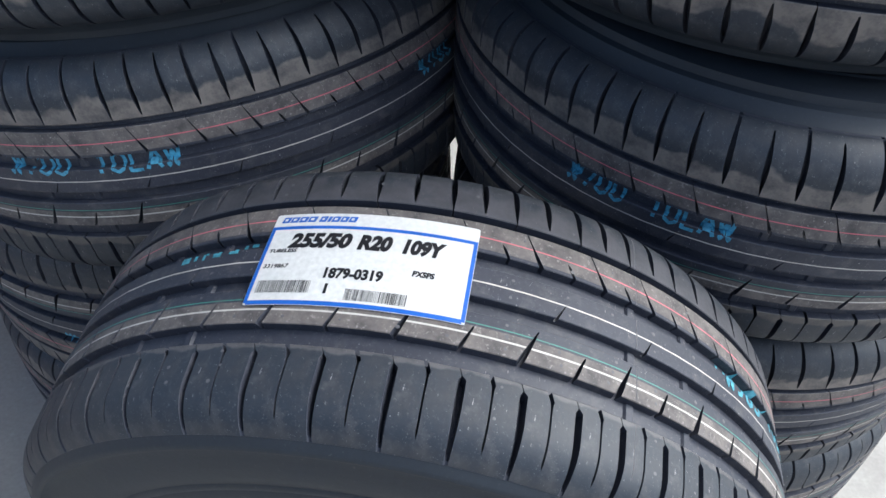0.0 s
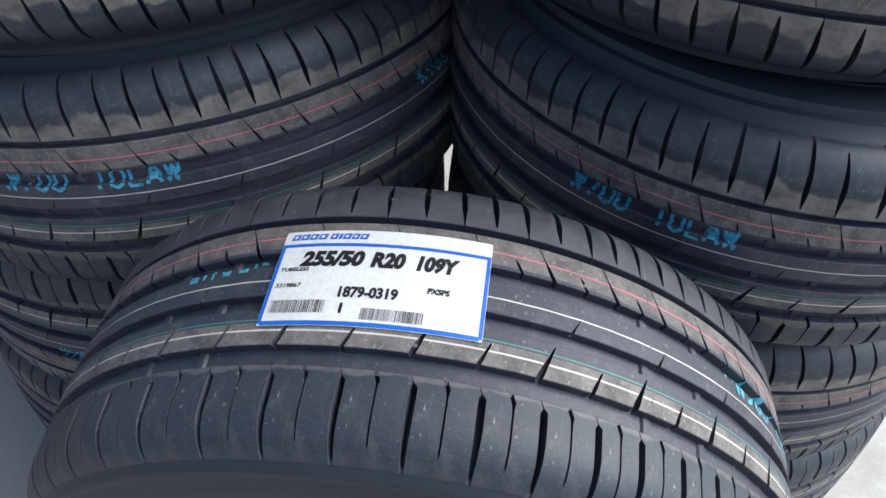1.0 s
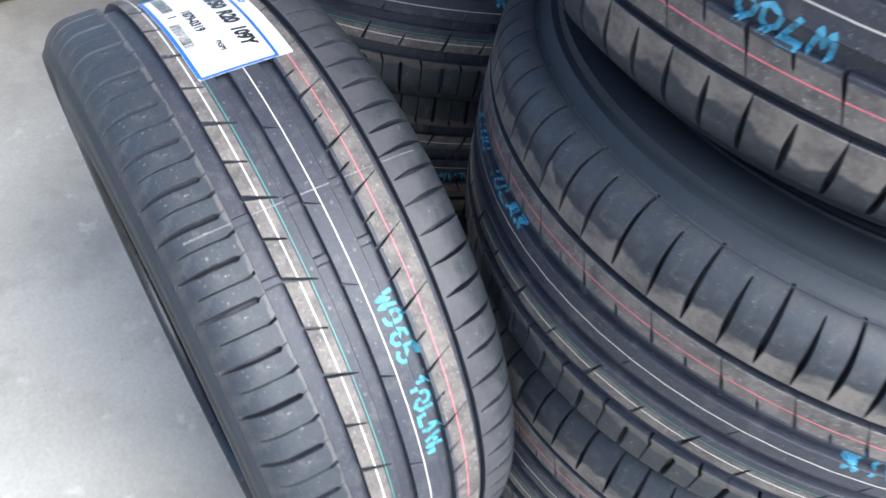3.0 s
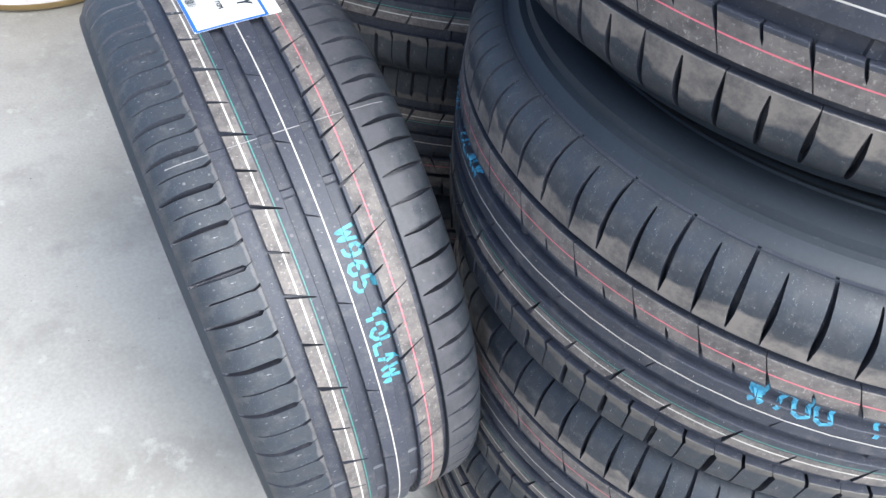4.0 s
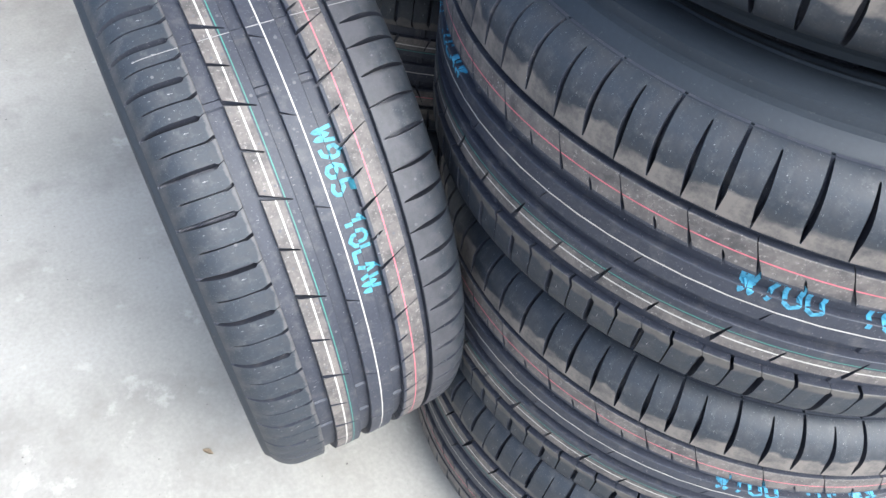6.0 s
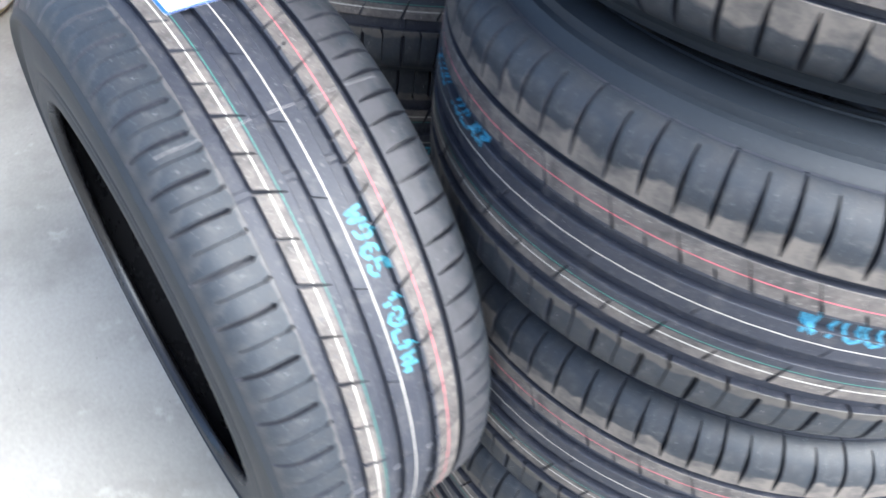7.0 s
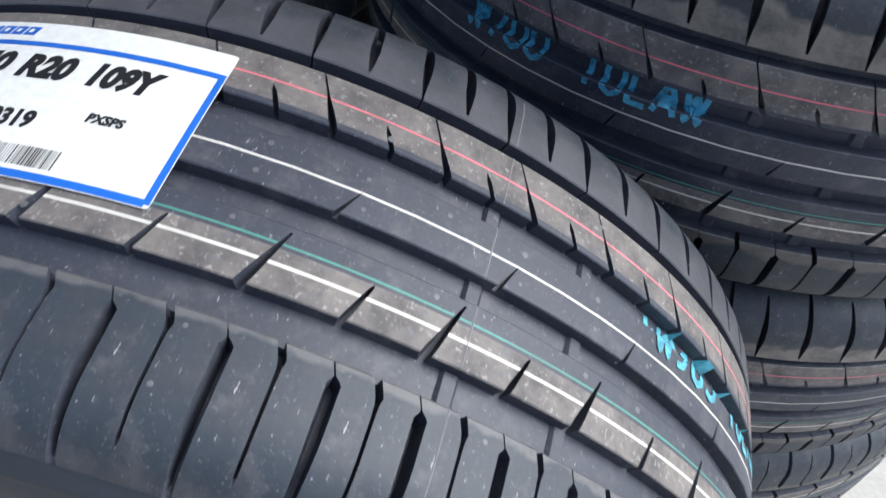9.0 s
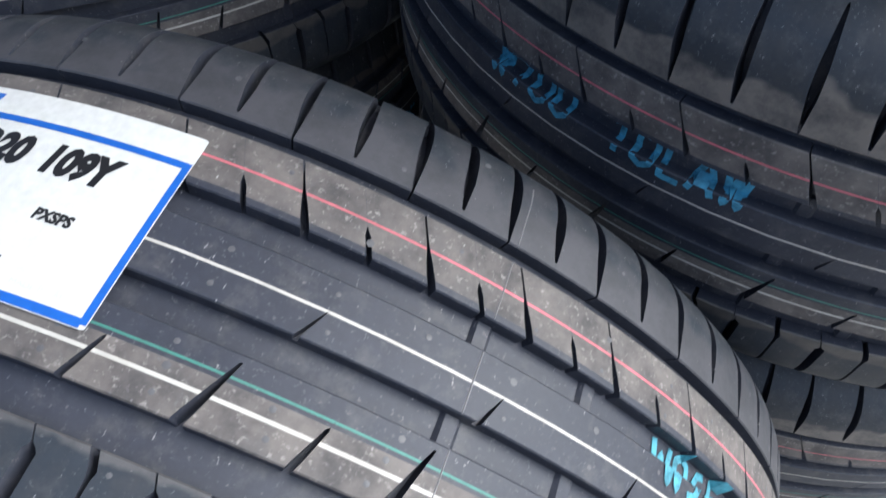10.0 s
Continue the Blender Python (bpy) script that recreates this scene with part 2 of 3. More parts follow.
STACK_TICKS = spread(105.8, ((1, 6.7), (1, 7.3), (1, 8.0), (1, 7.4), (1, 8.4), (43, 7.493)))
STACK_SLITS = spread(73.2, ((1, 9.5), (1, 9.0), (1, 10.5), (1, 8.9), (1, 8.3), (1, 7.7), (1, 10.0), (32, 9.253)))


def near_cut(x):
    u = -0.0725 - x
    w = 0.35 if u < 0.0055 else ramp(u, 0.0055, 0.0085, 0.35, 2.8) if u < 0.0085 else ramp(u, 0.030, 0.056, 2.8, 1.8)
    return ramp(u, 0, 0.007, 0, 0.42), w, 0.0125 * ramp(u, 0.050, 0.0575, 1, 0.1), 0.15


def near_sipe(x):
    u = -0.0725 - x
    w = 1.7 if u < 0.006 else ramp(u, 0.006, 0.011, 1.9, 0.75)
    return ramp(u, 0, 0.007, 0, 0.42), w if u < 0.049 else 0, 0.0125 * ramp(u, 0.042, 0.049, 1, 0.1)


def far_cut(x):
    u = x - 0.0645
    w = ramp(u, 0.001, 0.020, 0.5, 2.5) if u < 0.020 else ramp(u, 0.034, 0.0525, 2.5, 0.9)
    return -0.015 * u * 1000, w if u < 0.0525 else 0, 0.0125 * ramp(u, 0.048, 0.0525, 1, 0.3)


def far_slot(x):
    u = x - 0.0645
    w = ramp(u, 0.0035, 0.018, 0.7, 2.6) if u < 0.018 else ramp(u, 0.034, 0.0558, 2.6, 1.6)
    return -0.015 * u * 1000, 0 if u < 0.0035 else w, 0.0125


def a_long(x):
    u = x + 0.0565
    return 0.060 * u * 1000 - 0.7, ramp(u, 0.004, 0.026, 2.6, 0.6) if u < 0.0265 else 0, 0.0085, 0.1


def a_short(x):
    u = x + 0.0565
    return 0.060 * u * 1000 - 0.7, ramp(u, 0.004, 0.017, 1.6, 0.8) if u < 0.0172 else 0, 0.0085


def b_notch(x):
    u = x + 0.0135
    return 0.075 * u * 1000, ramp(u, 0.0, 0.0135, 1.2, 0.2) if u < 0.0132 else 0, 0.005


def c_long(x):
    u = x - 0.0275
    return 1.0 - 0.07 * u * 1000, ramp(u, 0.006, 0.018, 1.9, 0.5), 0.0085


def c_short(x):
    u = x - 0.0275
    return 1.0 - 0.07 * u * 1000, 1.3 if u < 0.0125 else 0, 0.0085


def closed(cuts):
    return cuts + [(cuts[0][0] + 360, cuts[0][1])]


RIB_MATS = [RUBBER, BLOOM, WHITE_LINE, RED_LINE, GREEN_LINE]
NEAR_ROWS = [(-0.0725, 0.0007)] + flat(-0.0732, -0.0778, -0.0781, -0.0795, -0.0810, -0.0826, -0.089, -0.096, -0.103, -0.109, -0.1135, -0.1173, -0.1176, -0.1205, -0.1240, -0.1270, -0.1295, -0.1318)
FAR_ROWS = [(0.0645, 0.0007)] + flat(0.0652, 0.0679, 0.0681, 0.0705, 0.0730, 0.0757, 0.083, 0.089, 0.095, 0.1005, 0.1045, 0.1073, 0.1076, 0.110, 0.1125, 0.1147, 0.1166, 0.1179, 0.1181, 0.1193, 0.1203)


def tread_set(ticks, slits, near_mat, far_mat):
    """The five bands of the tread; ticks, slits: angles and pitches of the outer and of the inner bands."""
    near_block = {round(p, 2): tread_strip("tread_block", NEAR_ROWS, [(0, near_cut), (p / 2, near_sipe), (p, near_cut)], [RUBBER, near_mat], [(-0.14, -0.0725, 1)], 0.0128) for p in sorted(set(ticks[1]))}
    far_block = {round(p, 2): tread_strip("tread_block", FAR_ROWS, [(0, far_cut), (p / 2, far_slot), (p, far_cut)], [RUBBER, far_mat], [(0.0645, 0.12, 1)], 0.0128) for p in sorted(set(slits[1]))}
    return dict(
        a=tread_strip("rib", rows_with(span(-0.0565, -0.0270, 7) + flat(-0.0382, -0.0380, -0.0301, -0.0299), (W_LINE, 0.0015), (G_LINE, 0.0010)),
                      closed([(t, a_long if k % 2 else a_short) for k, t in enumerate(ticks[0])]), RIB_MATS, [(-0.0565, -0.0381, 1), (W_LINE - 0.00075, W_LINE + 0.00075, 2), (G_LINE - 0.0005, G_LINE + 0.0005, 4)]),
        b=tread_strip("rib", rows_with(span(-0.0135, 0.0140, 6) + flat(-0.0005, -0.0002), (C_LINE, 0.0012)),
                      closed([(t + 2.8, b_notch) for t in ticks[0][1::2]]), RIB_MATS, [(C_LINE - 0.0006, C_LINE + 0.0006, 2)]),
        c=tread_strip("rib", rows_with(span(0.0275, 0.0570, 7) + flat(0.0309, 0.0311), (R_LINE, 0.0011)),
                      closed([q for t, p in zip(*slits) for q in ((t, c_long), (t + p / 2, c_short))]), RIB_MATS, [(0.0310, 0.0570, 1), (R_LINE - 0.00055, R_LINE + 0.00055, 3)]),
        blocks=[(t - 0.3, near_block[round(p, 2)]) for t, p in zip(*ticks)] + [(t - 2.4, far_block[round(p, 2)]) for t, p in zip(*slits)])


def revolve(name, profile, mats, index=None, steps=144, closed=True, sharp=40):
    n = len(profile)
    verts = [at(x, r, 360 * k / steps) for k in range(steps) for x, r in profile]
    faces, idx = [], []
    for k in range(steps):
        k2 = (k + 1) % steps
        for i in range(n if closed else n - 1):
            j = (i + 1) % n
            faces.append((k * n + i, k2 * n + i, k2 * n + j, k * n + j))
            idx.append(index[i] if index else 0)
    return mesh_of(name, verts, faces, mats, idx, sharp)


def carcass_mesh(near, far):
    """Casing from bead to bead and back along the inner liner; near, far: how far the two sidewalls stand out from the middle."""
    def wall(h):
        return [(h - 0.018, 0.2545), (h - 0.011, 0.2580), (h - 0.0060, 0.2660), (h - 0.0045, 0.2715), (h - 0.0030, 0.2775), (h - 0.0042, 0.2805), (h - 0.0020, 0.283), (h - 0.0010, 0.2885), (h - 0.0022, 0.2905), (h - 0.0004, 0.300), (h, 0.308),
                (h - 0.0012, 0.318), (h - 0.0034, 0.3275), (h * 0.62 + 0.0465, 0.3290), (h * 0.55 + 0.0555, 0.3355), (0.1282, 0.3425), (0.1262, 0.3450), (0.1238, 0.3452), (0.1240, 0.3478), (0.1258, 0.3482), (0.1255, 0.3505), (0.1243, crown(MID - 0.1243) - 0.0004)]
    h = near
    near_side = [(h - 0.0085, 0.2538), (h - 0.0025, 0.2575), (h - 0.0005, 0.2660), (h - 0.0008, 0.2715), (h - 0.0018, 0.2775), (h - 0.0034, 0.2805), (h - 0.0026, 0.283), (h - 0.0026, 0.2885), (h - 0.0042, 0.2905), (h - 0.0030, 0.300), (h - 0.0032, 0.308), (h - 0.0050, 0.318), (h - 0.0075, 0.3275)]
    near_edge = [(0.1250, 0.3355), (0.1248, 0.3400), (0.1268, 0.3435), (0.1292, 0.3455), (0.1308, 0.3474), (0.1308, 0.3496), (0.1288, 0.3528), (0.1262, 0.3552), (0.1243, crown(MID - 0.1243) - 0.0004)]
    lo = [(MID - x, r) for x, r in near_side + near_edge]
    far_edge = [(0.1284, 0.3425), (0.1276, 0.3450), (0.1246, 0.3453), (0.1248, 0.3473), (0.1278, 0.3477), (0.1279, crown(MID + 0.1279) - 0.0004)]
    hi = [(MID + x, r) for x, r in reversed(wall(far)[:-7] + far_edge)]
    base = [(-0.1285, crown(-0.1285) - 0.0060), (-0.110, crown(-0.110) - 0.0130), (-0.0740, crown(-0.074) - 0.0130), (-0.0722, crown(-0.072) - 0.0080), (-0.0567, crown(-0.0567) - 0.0080), (-0.0268, crown(-0.0268) - 0.0083), (-0.0137, crown(-0.0137) - 0.0081), (0.0142, crown(0.0142) - 0.0081),
            (0.0273, crown(0.0273) - 0.0083), (0.0572, crown(0.0572) - 0.0080), (0.0643, crown(0.0643) - 0.0080), (0.0660, crown(0.066) - 0.0130), (0.097, crown(0.097) - 0.0130), (0.1100, crown(0.1100) - 0.0120), (0.1165, crown(0.1165) - 0.0090)]

    def lining(h):
        return [(h - 0.021, 0.2545), (h - 0.020, 0.275), (h - 0.013, 0.300), (h - 0.012, 0.318), (0.114, 0.336), (0.100, 0.350), (0.070, 0.358)]
    inside = [(MID + x, r) for x, r in lining(far)] + [(MID, 0.3625)] + [(MID - x, r) for x, r in reversed(lining(near)[1:])] + [(MID - h + 0.0145, 0.2545)]
    profile = lo + base + hi + inside
    slot = [2] + [1] * (len(lo) - 2) + [0] * (len(base) + 1) + [1] * (len(hi) - 1) + [2] * (len(inside) + 1)
    return revolve("carcass", profile, [RUBBER, SIDE, LINER], slot[:len(profile)])


def wear_bar_mesh(x0, x1):
    v, f = [], []
    for d, drop in ((-0.75, 0.0083), (-0.45, 0.0062), (0.45, 0.0062), (0.75, 0.0083)):
        v += [at(x0, crown(x0) - drop, d), at(x1, crown(x1) - drop, d)]
    for k in range(3):
        f.append((2 * k, 2 * k + 2, 2 * k + 3, 2 * k + 1))
    return mesh_of("wear_bar", v, f, [RUBBER])


WEAR = [wear_bar_mesh(*q) for q in ((-0.0722, -0.0567), (-0.0268, -0.0137), (0.0142, 0.0273))]


def turned(deg):
    return Matrix.Rotation(radians(deg), 4, "X")


def build_tyre(label, near, far, bands):
    """near, far: reach of the two sidewalls; bands: a tread set."""
    root = tagged(new("tyre"), label, "tyre")
    part("carcass", carcass_mesh(near, far), root)
    part("rib", bands["a"], root, "outer rib with white and green paint lines")
    part("rib", bands["b"], root, "centre rib with a thin white paint line")
    part("rib", bands["c"], root, "dusty rib with a red paint line")
    for k in range(6):
        for d in (0, 8.6):
            for bar in WEAR:
                part("wear_bar", bar, root, "", turned(23.5 + 60 * k + d))
    for turn, me in bands["blocks"]:
        part("tread_block", me, root, "", turned(turn))
    return root


def glyphs(text, bold=0.0, shear=0.0):
    """Flat outlines of a text, scaled into the unit square: vertices and faces."""
    cu = bpy.data.curves.new("text", "FONT")
    cu.body, cu.offset, cu.shear, cu.resolution_u = text, bold, shear, 3
    ob = bpy.data.objects.new("text", cu)
    me = bpy.data.meshes.new_from_object(ob)
    xy = [(v.co.x, v.co.y) for v in me.vertices]
    faces = [tuple(p.vertices) for p in me.polygons]
    bpy.data.objects.remove(ob)
    bpy.data.meshes.remove(me)
    bpy.data.curves.remove(cu)
    x0, x1, y0, y1 = min(x for x, _ in xy), max(x for x, _ in xy), min(y for _, y in xy), max(y for _, y in xy)
    return [((x - x0) / (x1 - x0), (y - y0) / (y1 - y0)) for x, y in xy], faces


def ground_radius(x, lift):
    """Height of the tread under ink at x: on the ribs, or down in the groove."""
    return crown(x) - 0.0081 + lift if 0.0141 < x < 0.0274 else crown(x) + lift


STROKES = {
    "W": [[(0, 1), (0.22, 0), (0.5, 0.75), (0.78, 0), (1, 1)]],
    "A": [[(0, 0), (0.5, 1), (1, 0)], [(0.22, 0.36), (0.78, 0.36)]],
    "L": [[(0.1, 1), (0.1, 0), (0.95, 0)]],
    "1": [[(0.2, 0.78), (0.55, 1), (0.55, 0)]],
    "0": [[(0.5, 1), (0.88, 0.82), (0.95, 0.5), (0.88, 0.18), (0.5, 0), (0.12, 0.18), (0.05, 0.5), (0.12, 0.82), (0.5, 1)]],
    "7": [[(0, 1), (1, 1), (0.4, 0)]],
    "5": [[(0.9, 1), (0.15, 1), (0.1, 0.58), (0.55, 0.64), (0.92, 0.42), (0.85, 0.12), (0.45, 0), (0.05, 0.12)]],
    "6": [[(0.85, 0.95), (0.4, 0.9), (0.08, 0.5), (0.15, 0.12), (0.5, 0), (0.88, 0.14), (0.9, 0.42), (0.5, 0.58), (0.12, 0.42)]],
    "9": [[(0.15, 0.05), (0.6, 0.1), (0.92, 0.5), (0.85, 0.88), (0.5, 1), (0.12, 0.86), (0.1, 0.58), (0.5, 0.42), (0.88, 0.58)]],
}


def stamp(parent, text, deg, length, x0, x1, label, ink=None):
    """Ink stamped across rib and groove in broad strokes; the letters stand along the tread with their tops to +x."""
    arc, tall, half = length / MM / 1000, x1 - x0, 0.0019
    cell = arc / (len(text) + (len(text) - 1) * 0.28)
    for k, letter in enumerate(text):
        verts, faces = [], []
        for line in STROKES[letter]:
            ends = [Vector((k * cell * 1.28 + u * cell, v * tall)) for u, v in line]
            pts = [ends[0]]
            for a, b in zip(ends, ends[1:]):
                n = max(2, int((b - a).length / 0.0012))
                pts += [a.lerp(b, i / n) for i in range(1, n + 1)]
            lift = 0.0004 + 0.0001 * (len(faces) > 0)
            for i, q in enumerate(pts):
                way = (pts[min(i + 1, len(pts) - 1)] - pts[max(i - 1, 0)]).normalized()
                side = Vector((-way.y, way.x)) * half
                for p in (q - side, q + side):
                    verts.append(at(x0 + p.y, ground_radius(x0 + p.y, lift), deg + math.degrees(p.x / R0)))
                if i:
                    o = len(verts)
                    faces.append((o - 4, o - 3, o - 1, o - 2))
        me = bpy.data.meshes.new("stamped_letter")
        me.from_pydata(verts, [], faces)
        me.materials.append(ink or BLUE_STAMP)
        part("stamped_letter", me, parent, label)


# ---- the place ----
def slab(name, x0, x1, y0, y1, z0, z1, material):
    return box(name, (x1 - x0, y1 - y0, z1 - z0), pose((x0 + x1) / 2, (y0 + y1) / 2, (z0 + z1) / 2), material, 0)


tagged(slab("ground", -60, 60, -60, 60, -0.1, 0.0, CONCRETE), "pale worn concrete floor, stained and dusty", "floor", kind="structure")
# walls and roof stand out of view, added to shape light on stacks and floor
tagged(slab("unseen_wall_north", -2.6, 0.4, 4.0, 4.2, 0.0, 2.7, UNSEEN_WALL), "plain grey wall out of view, added to limit the light", "wall", kind="structure")
tagged(slab("unseen_wall_south", -2.6, 1.7, -4.6, -4.4, 0.0, 2.7, UNSEEN_WALL), "plain grey wall out of view, added to limit the light", "wall", kind="structure")
tagged(slab("ceiling", -2.6, 0.5, -0.8, 4.2, 2.704, 2.8, SHADING_ROOF), "dark grey roof out of view, added to shade the stacks", "ceiling", kind="structure")

# ---- the standing tyre ----
main = build_tyre("black car tyre standing upright, white size label on tread", 0.1345, 0.1345, tread_set(STANDING_TICKS, STANDING_SLITS, NEAR_SHOULDER, FAR_SHOULDER))
main.matrix_basis = pose(0, 0, 0.3865, *TYRE_TURN)
stamp(main, "W965", 39.3, 9.6, 0.0060, 0.0258, "blue stamped letter across rib and groove")
stamp(main, "10LAW", 52.0, 12.1, 0.0060, 0.0258, "blue stamped letter across rib and groove")

# size label: u along the tread from 0 to 1, v up from 0 to 1
LABEL_A0, LABEL_A1 = -21.2, 3.5


def label_at(u, v, lift):
    x = -0.0420 + 0.0015 * u + 0.0890 * v
    return at(x, crown(x) + lift, LABEL_A0 + (LABEL_A1 - LABEL_A0) * u)


def label_patch(name, u0, u1, v0, v1, lift, material, parent, label="", lean=0.0, corner=0.0):
    nu, nv = max(2, int(40 * (u1 - u0)) + 1), max(1, int(8 * (v1 - v0)) + 1)
    verts, faces = [], []
    for j in range(nv + 1):
        for i in range(nu + 1):
            u, v = u0 + (u1 - u0) * i / nu, v0 + (v1 - v0) * j / nv
            verts.append(label_at(u + lean * (v - v0), v, lift))
    n = nu + 1
    for j in range(nv):
        for i in range(nu):
            q = j * n + i
            if not corner or (i, j) not in ((0, 0), (nu - 1, 0), (0, nv - 1), (nu - 1, nv - 1)):
                faces.append((q, q + 1, q + n + 1, q + n))
            else:
                # cut corners
                quad = [q, q + 1, q + n + 1, q + n]
                out = {(0, 0): 0, (nu - 1, 0): 1, (nu - 1, nv - 1): 2, (0, nv - 1): 3}[(i, j)]
                a, b, c = quad[(out + 1) % 4], quad[(out + 2) % 4], quad[(out + 3) % 4]
                va, vo, vc = Vector(verts[a]), Vector(verts[quad[out]]), Vector(verts[c])
                k = len(verts)
                verts.append(tuple(vo.lerp(va, 0.45)))
                verts.append(tuple(vo.lerp(va, 0.12).lerp(vo.lerp(vc, 0.12), 0.5)))
                verts.append(tuple(vo.lerp(vc, 0.45)))
                faces.append((k, a, b, c, k + 2, k + 1))
    return part(name, mesh_of(name, verts, faces, [material]), parent, label)


def label_text(text, u0, u1, v0, v1, parent, bold=0.02, shear=0.0, material=None):
    xy, faces = glyphs(text, bold, shear)
    verts = [label_at(u0 + (u1 - u0) * u, v0 + (v1 - v0) * v, 0.0014) for u, v in xy]
    me = bpy.data.meshes.new("printed_text")
    me.from_pydata(verts, [], faces)
    me.materials.append(material or LABEL_BLACK)
    return part("printed_text", me, parent)


size_label = label_patch("size_label", 0, 1, 0, 1, 0.0011, PAPER, main, "white glossy paper label with a blue border", corner=1)
label_patch("blue_border", 0.002, 0.998, 0.815, 0.850, 0.0013, LABEL_BLUE, size_label)
label_patch("blue_border", 0.015, 0.985, 0.004, 0.045, 0.0013, LABEL_BLUE, size_label)
label_patch("blue_border", 0.002, 0.020, 0.020, 0.815, 0.0013, LABEL_BLUE, size_label)
label_patch("blue_border", 0.980, 0.998, 0.020, 0.815, 0.0013, LABEL_BLUE, size_label)
u = 0.035
for w in (0.040, 0.040, 0.040, 0.042, None, 0.036, 0.016, 0.038, 0.036, 0.038):
    if w is None:
        u += 0.012
        continue
    label_patch("logo_bar", u, u + w, 0.895, 0.962, 0.0013, LABEL_BLUE, size_label, "blue logo shape", lean=0.12)
    label_patch("logo_bar", u + 0.013, u + w - 0.011, 0.915, 0.942, 0.0015, PAPER, size_label, "", lean=0.12) if w > 0.02 else None
    u += w + 0.005
label_text("255/50", 0.120, 0.425, 0.590, 0.765, size_label, 0.062, 0.16)
label_text("R20", 0.458, 0.615, 0.586, 0.761, size_label, 0.062, 0.16)
label_text("109Y", 0.668, 0.862, 0.582, 0.757, size_label, 0.062, 0.16)
label_text("TUBELESS", 0.035, 0.175, 0.545, 0.585, size_label, 0.035, 0.1)
label_text("3319867", 0.035, 0.160, 0.375, 0.420, size_label, 0.02, 0.1)
label_text("1879-0319", 0.345, 0.612, 0.270, 0.385, size_label, 0.05)
label_text("PXSPS", 0.735, 0.835, 0.370, 0.430, size_label, 0.05, 0.1)
label_text("1", 0.366, 0.380, 0.120, 0.220, size_label, 0.03)
label_text("MADE IN JAPAN", 0.790, 0.955, 0.075, 0.105, size_label, 0.0, 0.0, LABEL_GREY)
bars = random.Random(4)
for u0, u1, v0, v1 in ((0.040, 0.300, 0.120, 0.245), (0.465, 0.740, 0.070, 0.180)):
    u = u0
    while u < u1 - 0.006:
        w = bars.choice((0.0015, 0.0018, 0.003, 0.0045))
        label_patch("barcode_bar", u, u + w, v0, v1, 0.0013, LABEL_BLACK, size_label)
        u += w + bars.choice((0.002, 0.003, 0.005))
# smudged ink left of the label, not legible
for k, (d, w, lo, hi) in enumerate(((-33.6, 1.3, 0.008, 0.014), (-31.6, 0.5, 0.009, 0.024), (-30.2, 0.4, 0.008, 0.022), (-28.6, 1.2, 0.009, 0.013), (-27.8, 0.4, 0.009, 0.025), (-26.2, 1.1, 0.010, 0.013), (-25.4, 0.5, 0.010, 0.025), (-24.3, 0.9, 0.022, 0.0255))):
    v, f = [], []
    xs = [q for q in (lo, 0.01399, 0.01421, hi) if lo <= q <= hi]
    for x in xs:
        v += [at(x, ground_radius(x, 0.0004), d), at(x, ground_radius(x, 0.0004), d + w)]
    for i in range(len(xs) - 1):
        f.append((2 * i, 2 * i + 1, 2 * i + 3, 2 * i + 2))
    part("ink_stroke", mesh_of("ink_stroke", v, f, [BLUE_STAMP]), main, "smudged blue ink stroke")

# thin flash left by the joint of the mould, across every rib
for x0, x1 in ((-0.1130, -0.0735), (-0.0560, -0.0275), (-0.0130, 0.0135), (0.0280, 0.0565), (0.0650, 0.0990)):
    v, f = [], []
    for k in range(9):
        x = x0 + (x1 - x0) * k / 8
        v += [at(x, crown(x) - 0.0002, 23.55), at(x, crown(x) + 0.0004, 23.62), at(x, crown(x) - 0.0002, 23.69)]
    for k in range(8):
        f += [(3 * k, 3 * k + 1, 3 * k + 4, 3 * k + 3), (3 * k + 1, 3 * k + 2, 3 * k + 5, 3 * k + 4)]
    part("mould_seam", mesh_of("mould_seam", v, f, [SEAM], sharp=80), main)

# pale vent nubs on the ribs
nubs = random.Random(9)
v, f = [], []
for deg in range(0, 360, 6):
    for x in (-0.102, -0.090, -0.079, -0.0505, -0.0405, -0.0315, -0.0075, 0.008, 0.0335, 0.049, 0.073, 0.085, 0.097):
        if nubs.random() < (0.25 if -0.07 < x < 0.06 else 0.7):
            continue
        a0, r = deg + nubs.uniform(-0.5, 0.5) + 2.4, 0.0015 * nubs.uniform(0.7, 1.2)
        o, rad = len(v), crown(x)
        v.append(at(x, rad + 0.00035, a0))
        for k in range(6):
            v.append(at(x + r * math.cos(k * math.pi / 3), rad + 0.00005, a0 + math.degrees(r / R0) * math.sin(k * math.pi / 3)))
        f += [(o, o + 1 + k, o + 1 + (k + 1) % 6) for k in range(6)]
tagged(part("vent_nub", mesh_of("vent_nub", v, f, [VENT], sharp=80), main, "tiny pale rubber nubs on the tread"), kind="stuff")

# ---- the two stacks: place, tilt (axis lean in x, y), turn of the tread, flipped or not, stamp angle ----
RIGHT = [
    (0.356, 0.512, 0.1480, 0.0, 0.0, -30, True, None), (0.349, 0.512, 0.4120, 0.005, -0.030, 6, False, (-42.4, 26.0)),
    (0.342, 0.480, 0.7020, 0.010, -0.042, 0, False, (-126.0, 25.4)), (0.308, 0.4945, 0.9950, 0.010, -0.042, 35, True, (-99.0, 26.0)),
]
